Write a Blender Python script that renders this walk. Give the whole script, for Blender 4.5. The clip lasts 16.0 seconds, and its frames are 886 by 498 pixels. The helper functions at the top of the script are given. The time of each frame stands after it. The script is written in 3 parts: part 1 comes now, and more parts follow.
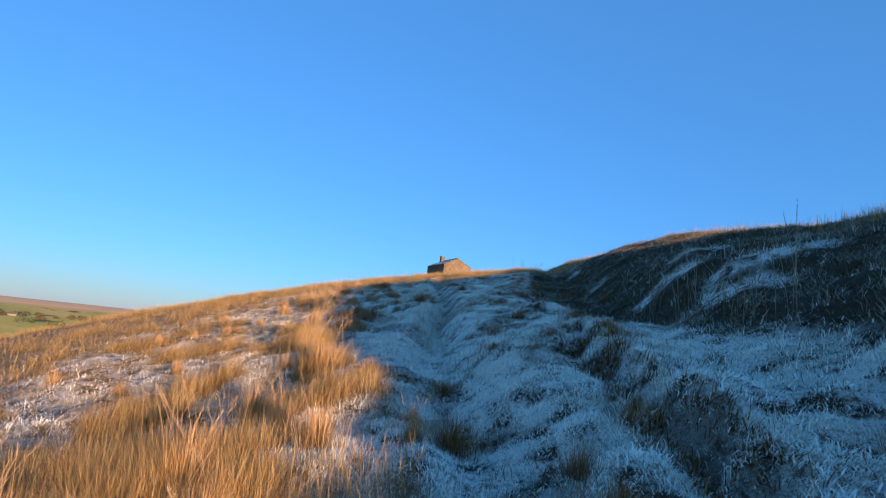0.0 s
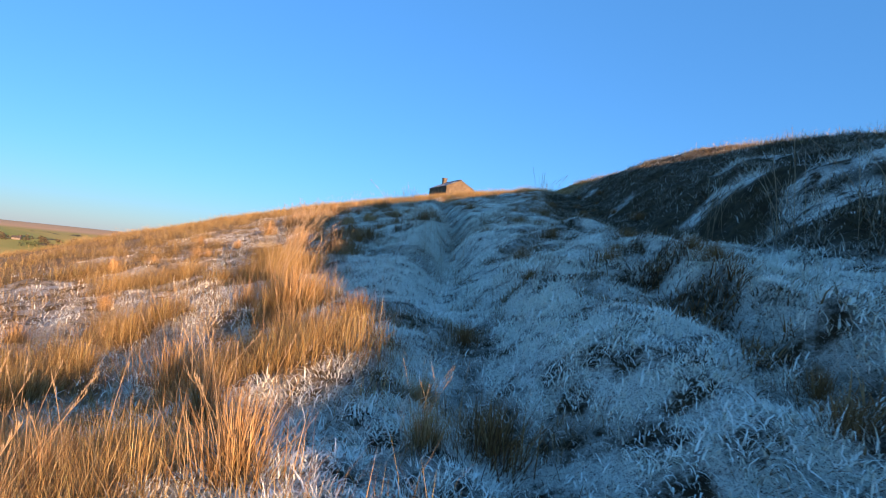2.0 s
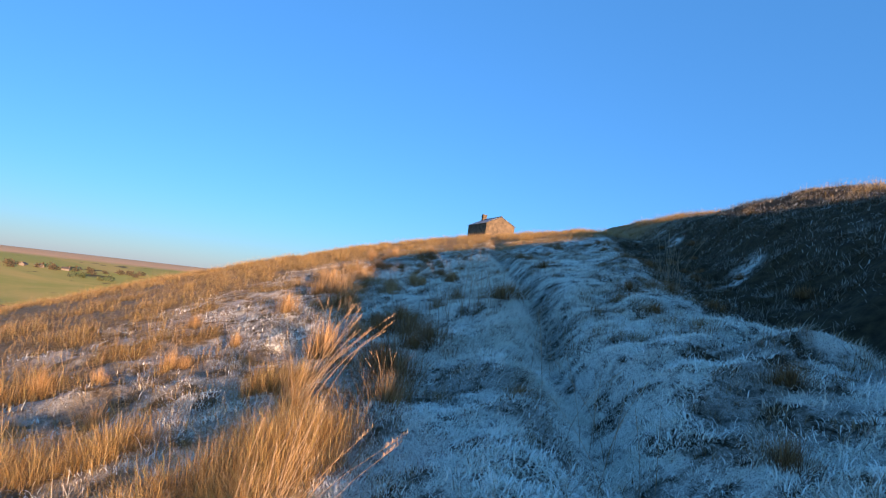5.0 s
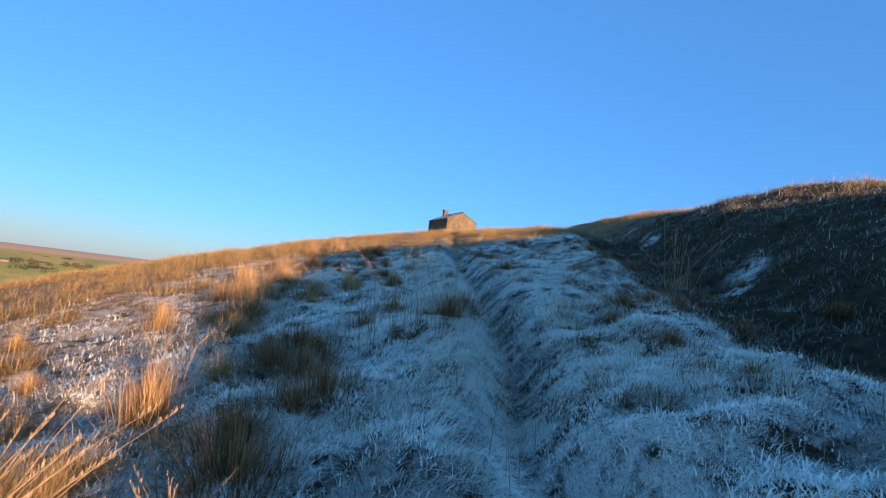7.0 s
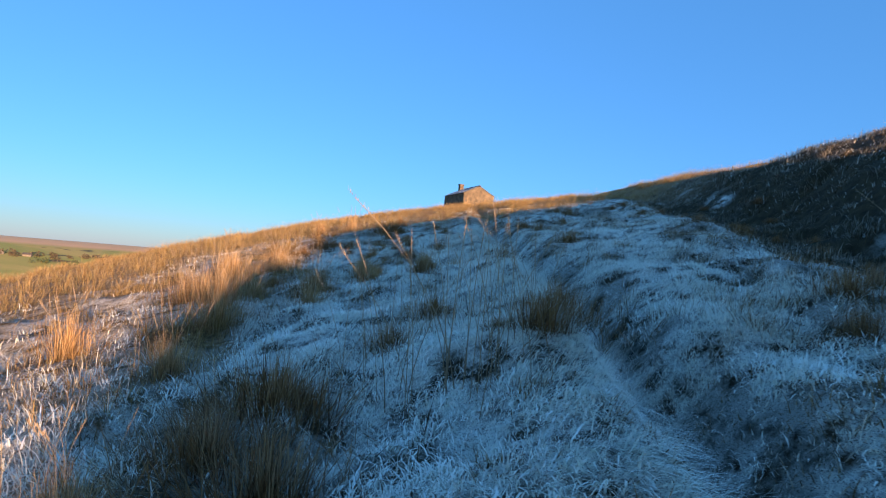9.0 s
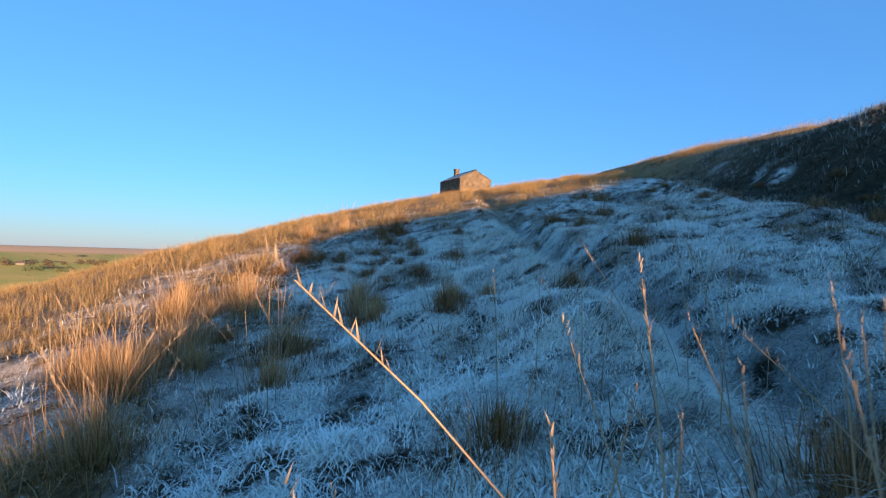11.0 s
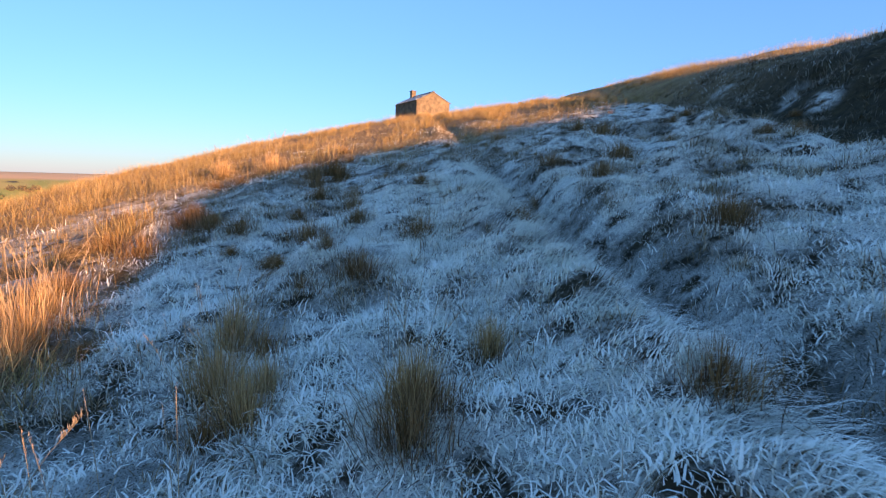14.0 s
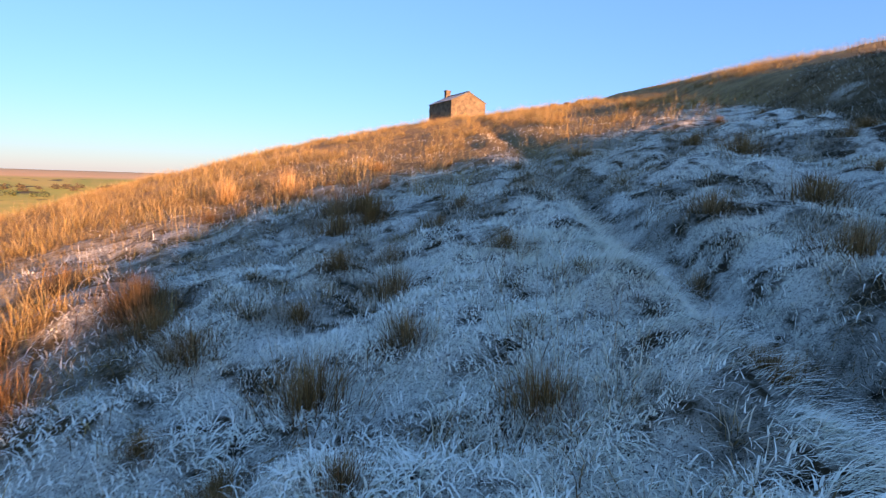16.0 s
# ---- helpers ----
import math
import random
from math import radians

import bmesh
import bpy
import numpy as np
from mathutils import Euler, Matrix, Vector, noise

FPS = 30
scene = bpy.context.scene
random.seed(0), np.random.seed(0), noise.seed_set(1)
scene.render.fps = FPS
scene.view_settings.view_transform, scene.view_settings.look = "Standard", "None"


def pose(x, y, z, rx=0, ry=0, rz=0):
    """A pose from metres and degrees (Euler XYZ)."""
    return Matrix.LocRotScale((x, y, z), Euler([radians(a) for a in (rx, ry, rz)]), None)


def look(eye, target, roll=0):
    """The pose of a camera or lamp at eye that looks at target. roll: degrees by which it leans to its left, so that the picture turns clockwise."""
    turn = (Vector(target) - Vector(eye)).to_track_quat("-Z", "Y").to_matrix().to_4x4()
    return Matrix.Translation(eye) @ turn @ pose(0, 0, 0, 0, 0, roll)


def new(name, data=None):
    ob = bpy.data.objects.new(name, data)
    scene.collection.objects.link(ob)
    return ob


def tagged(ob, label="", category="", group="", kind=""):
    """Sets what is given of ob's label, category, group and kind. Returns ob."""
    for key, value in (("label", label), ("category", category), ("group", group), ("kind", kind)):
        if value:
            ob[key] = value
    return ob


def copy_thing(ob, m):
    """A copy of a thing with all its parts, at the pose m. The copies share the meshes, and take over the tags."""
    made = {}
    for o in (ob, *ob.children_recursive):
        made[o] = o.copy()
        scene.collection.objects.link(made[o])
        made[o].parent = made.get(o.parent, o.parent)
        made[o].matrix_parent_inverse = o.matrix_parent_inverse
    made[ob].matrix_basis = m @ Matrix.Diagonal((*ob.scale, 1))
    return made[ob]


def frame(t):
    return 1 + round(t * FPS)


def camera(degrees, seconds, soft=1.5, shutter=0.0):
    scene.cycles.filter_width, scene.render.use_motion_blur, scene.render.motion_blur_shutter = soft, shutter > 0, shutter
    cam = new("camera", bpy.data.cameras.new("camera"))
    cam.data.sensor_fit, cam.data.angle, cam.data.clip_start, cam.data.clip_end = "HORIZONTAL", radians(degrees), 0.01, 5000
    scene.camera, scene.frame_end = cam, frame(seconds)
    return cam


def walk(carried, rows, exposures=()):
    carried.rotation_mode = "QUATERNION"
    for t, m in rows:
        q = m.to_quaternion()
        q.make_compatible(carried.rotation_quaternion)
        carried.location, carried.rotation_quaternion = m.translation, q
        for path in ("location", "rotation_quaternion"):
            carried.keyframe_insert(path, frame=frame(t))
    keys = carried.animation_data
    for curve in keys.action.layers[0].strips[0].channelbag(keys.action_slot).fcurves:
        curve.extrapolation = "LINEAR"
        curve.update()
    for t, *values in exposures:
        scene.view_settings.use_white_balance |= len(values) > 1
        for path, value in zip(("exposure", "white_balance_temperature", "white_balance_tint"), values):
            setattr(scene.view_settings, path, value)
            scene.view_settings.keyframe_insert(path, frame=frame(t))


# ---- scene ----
cam = camera(76.7, 16.0, 1.1, 0.12)
# seconds, x, y, z, yaw, pitch, lean to the left
PATH = [
    (0, -0.058, 0.275, 1.304, 1.15, 9.48, 5.96),
    (0.5, -0.034, 0.581, 1.225, -0.06, 5.28, 4.98),
    (1, -0.204, 1.315, 1.236, -0.00, 3.56, 6.01),
    (1.5, -0.175, 1.899, 1.271, -1.37, 1.41, 7.62),
    (2, -0.238, 2.624, 1.330, 0.49, 1.71, 5.83),
    (2.5, -0.506, 3.166, 1.368, 4.74, -0.29, 4.85),
    (3, -0.785, 3.863, 1.611, 8.19, -4.27, 0.79),
    (3.5, -0.724, 4.596, 1.832, 4.00, 1.32, 5.00),
    (4, -1.050, 5.215, 2.108, 4.64, 4.16, 5.76),
    (4.2, -1.265, 5.518, 2.174, 5.48, 5.72, 5.77),
    (6.3, -1.167, 8.398, 2.586, 1.88, 2.74, 7.94),
    (6.5, -1.100, 8.722, 2.618, 2.50, 4.22, 7.32),
    (7, -1.023, 9.469, 2.661, 0.45, 4.77, 6.98),
    (7.5, -1.119, 10.305, 2.570, -2.74, 3.05, 4.46),
    (8, -1.196, 11.033, 2.654, -3.64, 3.69, 3.99),
    (8.5, -1.224, 11.877, 2.793, -2.90, 3.57, 4.22),
    (9, -1.539, 12.719, 2.775, 1.73, 2.26, 4.62),
    (9.2, -1.617, 13.007, 2.855, 1.94, 1.27, 4.67),
    (11.3, -2.008, 15.882, 3.289, 1.70, 0.81, 0.95),
    (11.5, -1.963, 16.153, 3.329, 2.86, 1.87, 1.21),
    (12, -2.092, 16.527, 3.517, 5.89, 1.67, 1.49),
    (12.5, -2.518, 17.017, 3.646, 5.91, 0.14, 1.52),
    (13, -2.253, 17.444, 3.606, -7.03, -3.04, 3.83),
    (13.5, -2.120, 18.137, 3.630, -5.95, -5.92, 2.12),
    (14, -2.072, 18.807, 3.735, -3.33, -6.71, 1.52),
    (14.5, -2.179, 19.563, 3.806, -1.51, -10.69, 2.43),
    (15, -2.195, 20.531, 3.836, 3.41, -10.45, 1.24),
    (15.5, -2.445, 21.366, 4.002, 6.89, -6.00, 4.87),
    (16, -2.488, 21.961, 4.247, -0.23, -6.84, 1.77),
]
walk(cam, [(t, pose(x, y, z, 90 + pitch, 0, yaw) @ pose(0, 0, 0, 0, 0, lean)) for t, x, y, z, yaw, pitch, lean in PATH],
     [(0.0, 1.36, 5200, 17), (1.5, 1.48, 5380, 18), (3.0, 1.48, 5400, 18), (4.2, 1.42, 5250, 18), (9.5, 1.50, 5350, 18), (13.0, 1.58, 5400, 24), (14.4, 1.92, 6300, 33), (16.0, 1.88, 6400, 34)])

# ---- light ----
SUN_AZ, SUN_EL = 149.5, 4.05
world = bpy.data.worlds.new("sky")
scene.world = world
world.use_nodes = True
wn = world.node_tree
sky = wn.nodes.new("ShaderNodeTexSky")
sky.sky_type, sky.sun_disc = "NISHITA", False
sky.sun_elevation, sky.sun_rotation = radians(SUN_EL), radians(SUN_AZ)
sky.altitude, sky.air_density, sky.dust_density, sky.ozone_density = 400, 1.0, 0.2, 3.4
# light scattered many times evens the sky out towards one clear blue
veil = wn.nodes.new("ShaderNodeMix")
veil.data_type = "RGBA"
veil.inputs[0].default_value = 0.46
veil.inputs[7].default_value = (0.36, 0.95, 1.62, 1)
wn.links.new(sky.outputs[0], veil.inputs[6])
wn.links.new(veil.outputs[2], wn.nodes["Background"].inputs[0])
wn.nodes["Background"].inputs[1].default_value = 0.15
sun = new("sun", bpy.data.lights.new("sun", "SUN"))
sun.data.energy, sun.data.angle, sun.data.color = 5.0, radians(0.6), (1.0, 0.56, 0.24)
_az, _el = radians(SUN_AZ), radians(SUN_EL)
SUN_DIR = Vector((math.sin(_az) * math.cos(_el), math.cos(_az) * math.cos(_el), math.sin(_el)))
sun.matrix_world = look(SUN_DIR * 50, (0, 0, 0))

# ---- lie of the land ----
rng = np.random.default_rng(7)


def smooth(a, b, v):
    u = np.clip((v - a) / (b - a), 0, 1)
    return u * u * (3 - 2 * u)


def cell(i, j, seed):
    h = np.sin(i * 127.1 + j * 311.7 + seed * 74.7) * 43758.5453
    return h - np.floor(h)


def grain(x, y, size, seed=0):
    """Smooth noise from -1 to 1."""
    x, y = x / size, y / size
    i, j = np.floor(x), np.floor(y)
    u, v = x - i, y - j
    u, v = u * u * u * (u * (u * 6 - 15) + 10), v * v * v * (v * (v * 6 - 15) + 10)
    a = cell(i, j, seed) * (1 - u) + cell(i + 1, j, seed) * u
    b = cell(i, j + 1, seed) * (1 - u) + cell(i + 1, j + 1, seed) * u
    return (a * (1 - v) + b * v) * 2 - 1


# heights added to the unseen bank top, fitted to where the shadow should end
SHADE_RIDGE_Y = (-22, -17, -14.5, -12, -9, -7, -4.6, -2.3, 1, 4, 6.5, 9, 12, 16)
SHADE_RIDGE_UP = (0, 0, 0.1, 0.9, 1.9, 1.95, 1.75, 2.15, 2.15, 1.75, 1.7, 1.1, 0.45, 0)


def hill(x, y):
    """The bare hillside: a rounded slope, the trodden trough, the gully and the bank beyond it. Unseen rises are added
    to shade it.
    """
    xl = np.minimum(x, 0)
    yb = np.clip(y, -70, 200)
    z = -0.76187 + 0.14313 * x + 0.18746 * y - 0.00053 * y * y - 0.00356 * xl * xl
    up = smooth(9, 14, y)
    z = z - (0.34 + 0.13 * up) * (1 - 0.65 * smooth(25, 33, y)) * np.exp(-((x - trough_x(y)) / (0.5 - 0.16 * up)) ** 2)
    # lip of combed grass beside the trough, and the fall behind the hummocks on its other side
    z = z + 0.08 * up * np.exp(-((x - trough_x(y) + 0.62) / 0.4) ** 2)
    c = x - crest_x(y)
    z = z - 0.4 * smooth(9, 13, y) * (1 - smooth(29, 36, y)) * smooth(0, 1.2, c) * (1 - smooth(1.6, 3.6, c))
    q = x - 3.62184 - 0.12384 * (yb - 10)
    z = z - 0.68419 * np.exp(-(q / 1.3) ** 2)
    z = z + 3.21655 / (1 + np.exp(-np.clip((q - 2.00226) / 2.58113, -40, 40))) * np.exp(-0.01460 * yb)
    z = z + 0.5 * np.exp(-((x - 11) / 4.0) ** 2 - ((y - 30) / 5.0) ** 2)
    # rise added to the bank out of view, to throw shade on the lower slope
    rise = np.interp(y, SHADE_RIDGE_Y, SHADE_RIDGE_UP)
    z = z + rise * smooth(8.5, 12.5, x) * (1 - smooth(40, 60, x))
    # unseen dip, added so that low sun reaches the grass at the foot
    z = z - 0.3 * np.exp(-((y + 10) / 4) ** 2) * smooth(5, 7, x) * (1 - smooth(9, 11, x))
    return z


def crest_x(y):
    """The rounded crest between the trough and the gully."""
    return 1.6 + 0.135 * np.clip(y - 16, 0, 30) + 0.17 * np.clip(16 - y, 0, 16)


def trough_x(y):
    u = np.clip(y, -2, 60)
    return -0.72 + 1.75 * np.exp(-u / 9.5) + 0.30 * np.exp(-((u - 19) / 5.0) ** 2) + 0.05 * np.sin(y * 1.7)


def gully(x, y):
    """Metres to the far side of the gully's bed."""
    return x - 3.62184 - 0.12384 * (np.clip(y, -70, 200) - 10)


def near(x, y):
    return (1 - smooth(6.5, 11, np.abs(x - 0.0))) * (1 - smooth(32, 40, y)) * smooth(-5, -2, y)


def land(x, y):
    """The ground's height, out to the far moor."""
    x, y = np.asarray(x, float), np.asarray(y, float)
    r = np.hypot(x, y - 20)
    w = smooth(110, 260, r)
    far = -40 + 43.0 * smooth(340, 880, r) + 2.2 * grain(x, y, 170, 3) * smooth(200, 500, r) * (1 - smooth(600, 800, r))
    n = near(x, y)
    t = np.exp(-((x - trough_x(y)) / 0.45) ** 2)
    lumps = 0.10 * grain(x, y, 0.95, 1) + 0.075 * grain(x + 3, y, 0.42, 2) + 0.03 * grain(x, y, 0.21, 4) + 0.11 * grain(x, y, 0.6, 6) * smooth(0.5, 1.4, x - trough_x(y)) * smooth(10, 13, y)
    lumps = lumps * (1 - 0.55 * t) * n + 0.22 * grain(x, y, 3.4, 5) * smooth(0.2, 2.5, gully(x, y)) * smooth(0, 6, y + 2)
    # eroded edge of peat beside the foot of the trough
    e = edge_of_peat(x, y)
    lumps = lumps + (0.36 * smooth(-0.14, 0.16, e + 0.12 * grain(x, y, 0.3, 65)) - 0.07 * np.exp(-((e + 0.2) / 0.22) ** 2)) * smooth(1.0, 3.0, y) * (1 - smooth(8.5, 11.5, y)) * (1 - smooth(1.6, 3.2, e))
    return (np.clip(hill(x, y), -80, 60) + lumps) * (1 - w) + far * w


def edge_of_peat(x, y):
    return x - 1.85 - 0.18 * grain(y, y * 0 + 2, 1.1, 8) - 0.05 * (y - 5)


def peat(x, y):
    """Where bare dark peat shows under the eroded edge."""
    e = edge_of_peat(x, y)
    return 0.68 * smooth(-0.36, -0.2, e) * (1 - smooth(0.06, 0.2, e)) * smooth(3.0, 4.4, y) * (1 - smooth(8, 11, y)) * smooth(-0.15, 0.12, grain(x, y, 0.55, 63) + 0.6 * grain(x, y, 0.2, 64))


def bare(x, y):
    """Patches where the dead grass shows brown between the frost, and painted shade for the sides of hummocks."""
    v = grain(x, y, 0.62, 81) + 0.7 * grain(x, y, 0.27, 82) + 0.35 * grain(x, y, 1.9, 83)
    # trough's flank darkened a little by colour, as shade in the groove
    side = np.exp(-((x - trough_x(y) - 0.3) / 0.3) ** 2) * smooth(11, 14, y)
    shelf = np.exp(-((x - 2.8) / 1.1) ** 2) * (1 - smooth(9, 12, y))
    return (1 - 0.85 * shelf) * smooth(0.22, 0.62, v + 0.1 * side)


def bank_cover(x, y):
    """Dark heather and dead grass on the bank, broken by frosted patches."""
    mound = np.exp(-((x - 5.2) / 1.3) ** 2 - ((y - 10.6) / 2.0) ** 2)
    mound = mound + 0.85 * np.exp(-((x - 6.9) / 1.4) ** 2 - ((y - 21.6) / 2.0) ** 2) + 0.6 * np.exp(-((x - 7.5) / 0.6) ** 2 - ((y - 29.6) / 1.0) ** 2)
    return smooth(0.3, 0.9, x - crest_x(y)) * smooth(0.75, 0.2, grain(x, y, 2.4, 61) + 0.6 * grain(x, y, 0.8, 62) - 0.22 + 1.5 * mound - 0.6 * smooth(16, 24, y) * smooth(0.4, 1.4, gully(x, y)) - 0.5 * (1 - smooth(2.2, 3.6, x - crest_x(y))) * smooth(10, 13, y))


def golden(x, y):
    """How much tall dry grass grows, 0 to 1."""
    edge = -0.75 - 0.19 * np.clip(y - 4, 0, 30)
    return smooth(0.5, -0.6, x - edge + 0.5 * grain(x, y, 1.3, 11))


def tall(x, y):
    """Patches of tall dry grass, close together at the foot of the slope and scattered higher up."""
    low = -0.24 + 0.5 * smooth(5.5, 9.0, y)
    return np.clip((grain(x, y, 0.85, 45) + 0.25 * grain(x, y, 0.3, 55) - low) / 0.22, 0, 1)


def brow(x, y):
    return smooth(29, 36, np.where(x < 0, y - 0.3 * x, y - 1.2 * x))


# ---- materials ----
def shader(name):
    m = bpy.data.materials.new(name)
    m.use_nodes = True
    t = m.node_tree
    return m, t, t.nodes["Principled BSDF"]


def node(t, kind, **values):
    n = t.nodes.new(kind)
    for key, value in values.items():
        n.inputs[key].default_value = value
    return n


def ramp(t, source, stops):
    n = t.nodes.new("ShaderNodeValToRGB")
    while len(n.color_ramp.elements) < len(stops):
        n.color_ramp.elements.new(0.5)
    for e, (at, c) in zip(n.color_ramp.elements, stops):
        e.position, e.color = at, (*c, 1)
    t.links.new(source, n.inputs[0])
    return n.outputs[0]


def noise_of(t, scale, detail=4.0, rough=0.55, warp=0.0):
    g = t.nodes.new("ShaderNodeNewGeometry")
    n = node(t, "ShaderNodeTexNoise", Scale=scale, Detail=detail, Roughness=rough, Distortion=warp)
    t.links.new(g.outputs["Position"], n.inputs["Vector"])
    return n.outputs["Fac"]


def mixed(t, fac, a, b):
    n = t.nodes.new("ShaderNodeMix")
    n.data_type = "RGBA"
    for value, socket in ((fac, n.inputs[0]), (a, n.inputs[6]), (b, n.inputs[7])):
        if isinstance(value, tuple):
            socket.default_value = (*value, 1)
        elif isinstance(value, float):
            socket.default_value = value
        else:
            t.links.new(value, socket)
    return n.outputs[2]


def bump(t, bsdf, height, strength, distance):
    n = node(t, "ShaderNodeBump", Strength=strength, Distance=distance)
    t.links.new(height, n.inputs["Height"])
    t.links.new(n.outputs[0], bsdf.inputs["Normal"])


def spread(t, source, a, b):
    n = t.nodes.new("ShaderNodeMapRange")
    n.inputs[1].default_value, n.inputs[2].default_value = a, b
    t.links.new(source, n.inputs[0])
    return n.outputs[0]


def grass_material(name, tones, frost, frost_from=0.35, glow=0.35):
    """Blades: dry tones that differ from blade to blade, hoar frost that grows towards the tips and in patches. Roots
    carry painted shade.
    """
    m, t, b = shader(name)
    g = t.nodes.new("ShaderNodeNewGeometry")
    colour = ramp(t, g.outputs["Random Per Island"], tones)
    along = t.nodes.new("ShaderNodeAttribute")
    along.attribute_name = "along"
    # roots darkened in the colour, in place of shade deep between the blades
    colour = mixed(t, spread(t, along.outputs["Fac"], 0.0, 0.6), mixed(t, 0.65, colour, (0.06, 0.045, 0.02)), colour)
    if frost > 0:
        add = t.nodes.new("ShaderNodeMath")
        add.operation = "ADD"
        t.links.new(spread(t, along.outputs["Fac"], 0.0, 1.4), add.inputs[0])
        t.links.new(spread(t, noise_of(t, 1.9, 5), 0.32, 0.62), add.inputs[1])
        more = t.nodes.new("ShaderNodeMath")
        more.operation = "MULTIPLY_ADD"
        t.links.new(g.outputs["Random Per Island"], more.inputs[0])
        more.inputs[1].default_value = 0.9
        t.links.new(add.outputs[0], more.inputs[2])
        f = spread(t, more.outputs[0], frost_from + 0.1, frost_from + 0.6)
        mul = t.nodes.new("ShaderNodeMath")
        mul.operation = "MULTIPLY"
        t.links.new(f, mul.inputs[0])
        mul.inputs[1].default_value = frost
        colour = mixed(t, mul.outputs[0], colour, (0.96, 0.965, 0.865))
    t.links.new(colour, b.inputs["Base Color"])
    b.inputs["Roughness"].default_value = 0.62
    b.inputs["Specular IOR Level"].default_value = 0.3
    tr = t.nodes.new("ShaderNodeBsdfTranslucent")
    t.links.new(colour, tr.inputs[0])
    mix = t.nodes.new("ShaderNodeMixShader")
    mix.inputs[0].default_value = glow
    t.links.new(b.outputs[0], mix.inputs[1])
    t.links.new(tr.outputs[0], mix.inputs[2])
    t.links.new(mix.outputs[0], t.nodes["Material Output"].inputs[0])
    return m


STRAW = ((0.0, (0.15, 0.085, 0.028)), (0.3, (0.39, 0.24, 0.075)), (0.65, (0.60, 0.40, 0.14)), (0.9, (0.74, 0.56, 0.27)), (1.0, (0.44, 0.37, 0.09)))
TAN = ((0.0, (0.14, 0.10, 0.05)), (0.45, (0.30, 0.23, 0.13)), (1.0, (0.46, 0.38, 0.24)))
TUFT = ((0.0, (0.075, 0.038, 0.015)), (0.5, (0.28, 0.145, 0.048)), (1.0, (0.47, 0.28, 0.10)))
BROWN = ((0.0, (0.10, 0.065, 0.03)), (0.5, (0.33, 0.225, 0.10)), (1.0, (0.55, 0.40, 0.21)))
DARK = ((0.0, (0.055, 0.04, 0.018)), (0.6, (0.16, 0.115, 0.05)), (1.0, (0.32, 0.23, 0.11)))
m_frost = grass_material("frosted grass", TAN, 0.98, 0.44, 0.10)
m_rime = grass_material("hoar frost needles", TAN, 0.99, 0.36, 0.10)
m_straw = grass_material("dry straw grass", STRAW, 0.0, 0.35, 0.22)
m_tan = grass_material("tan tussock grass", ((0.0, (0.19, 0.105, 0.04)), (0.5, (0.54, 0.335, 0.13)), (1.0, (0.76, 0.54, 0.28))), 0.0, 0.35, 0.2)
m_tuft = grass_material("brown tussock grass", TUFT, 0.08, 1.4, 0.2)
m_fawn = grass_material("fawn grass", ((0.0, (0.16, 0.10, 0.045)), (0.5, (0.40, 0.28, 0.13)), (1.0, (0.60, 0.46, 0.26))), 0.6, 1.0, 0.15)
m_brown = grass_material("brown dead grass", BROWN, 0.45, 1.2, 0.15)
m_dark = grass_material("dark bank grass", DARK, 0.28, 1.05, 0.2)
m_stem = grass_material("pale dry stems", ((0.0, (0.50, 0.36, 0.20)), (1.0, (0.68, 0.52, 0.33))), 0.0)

m_ground, _t, _b = shader("frosted moor ground")
_g = _t.nodes.new("ShaderNodeNewGeometry")
_len = _t.nodes.new("ShaderNodeVectorMath")
_len.operation = "LENGTH"
_t.links.new(_g.outputs["Position"], _len.inputs[0])
_sep = _t.nodes.new("ShaderNodeSeparateXYZ")
_t.links.new(_g.outputs["Position"], _sep.inputs[0])
_soil = ramp(_t, noise_of(_t, 9, 5), ((0.3, (0.03, 0.022, 0.014)), (0.6, (0.09, 0.065, 0.035)), (0.8, (0.19, 0.14, 0.075))))
_fro = ramp(_t, noise_of(_t, 3.0, 6, 0.65), ((0.40, (0, 0, 0)), (0.54, (1, 1, 1))))
_fine = ramp(_t, noise_of(_t, 70, 3, 0.7, 1.5), ((0.36, (0, 0, 0)), (0.49, (1, 1, 1))))
_fro = mixed(_t, _fine, (0.0, 0.0, 0.0), _fro)
_near = mixed(_t, _fro, _soil, (0.89, 0.905, 0.81))
_cov = _t.nodes.new("ShaderNodeAttribute")
_cov.attribute_name = "along"
_heath = ramp(_t, noise_of(_t, 6, 5), ((0.3, (0.025, 0.022, 0.012)), (0.7, (0.09, 0.07, 0.035))))
_near = mixed(_t, _cov.outputs["Fac"], _near, _heath)
_dry = ramp(_t, noise_of(_t, 1.3, 5), ((0.3, (0.16, 0.10, 0.045)), (0.6, (0.34, 0.225, 0.10)), (0.8, (0.42, 0.30, 0.15))))
_dead_at = _t.nodes.new("ShaderNodeAttribute")
_dead_at.attribute_name = "dry"
_litter = ramp(_t, noise_of(_t, 14, 6, 0.7), ((0.36, (0.09, 0.058, 0.026)), (0.5, (0.25, 0.165, 0.068)), (0.62, (0.40, 0.28, 0.125)), (0.7, (0.78, 0.80, 0.77))))
_near = mixed(_t, _dead_at.outputs["Fac"], _near, _litter)
_mid = mixed(_t, spread(_t, _len.outputs["Value"], 34.0, 48.0), _near, _dry)
_field = ramp(_t, noise_of(_t, 0.009, 6, 0.6, 0.6), ((0.35, (0.50, 0.38, 0.10)), (0.5, (0.34, 0.33, 0.07)), (0.62, (0.42, 0.38, 0.09)), (0.75, (0.54, 0.38, 0.13))))
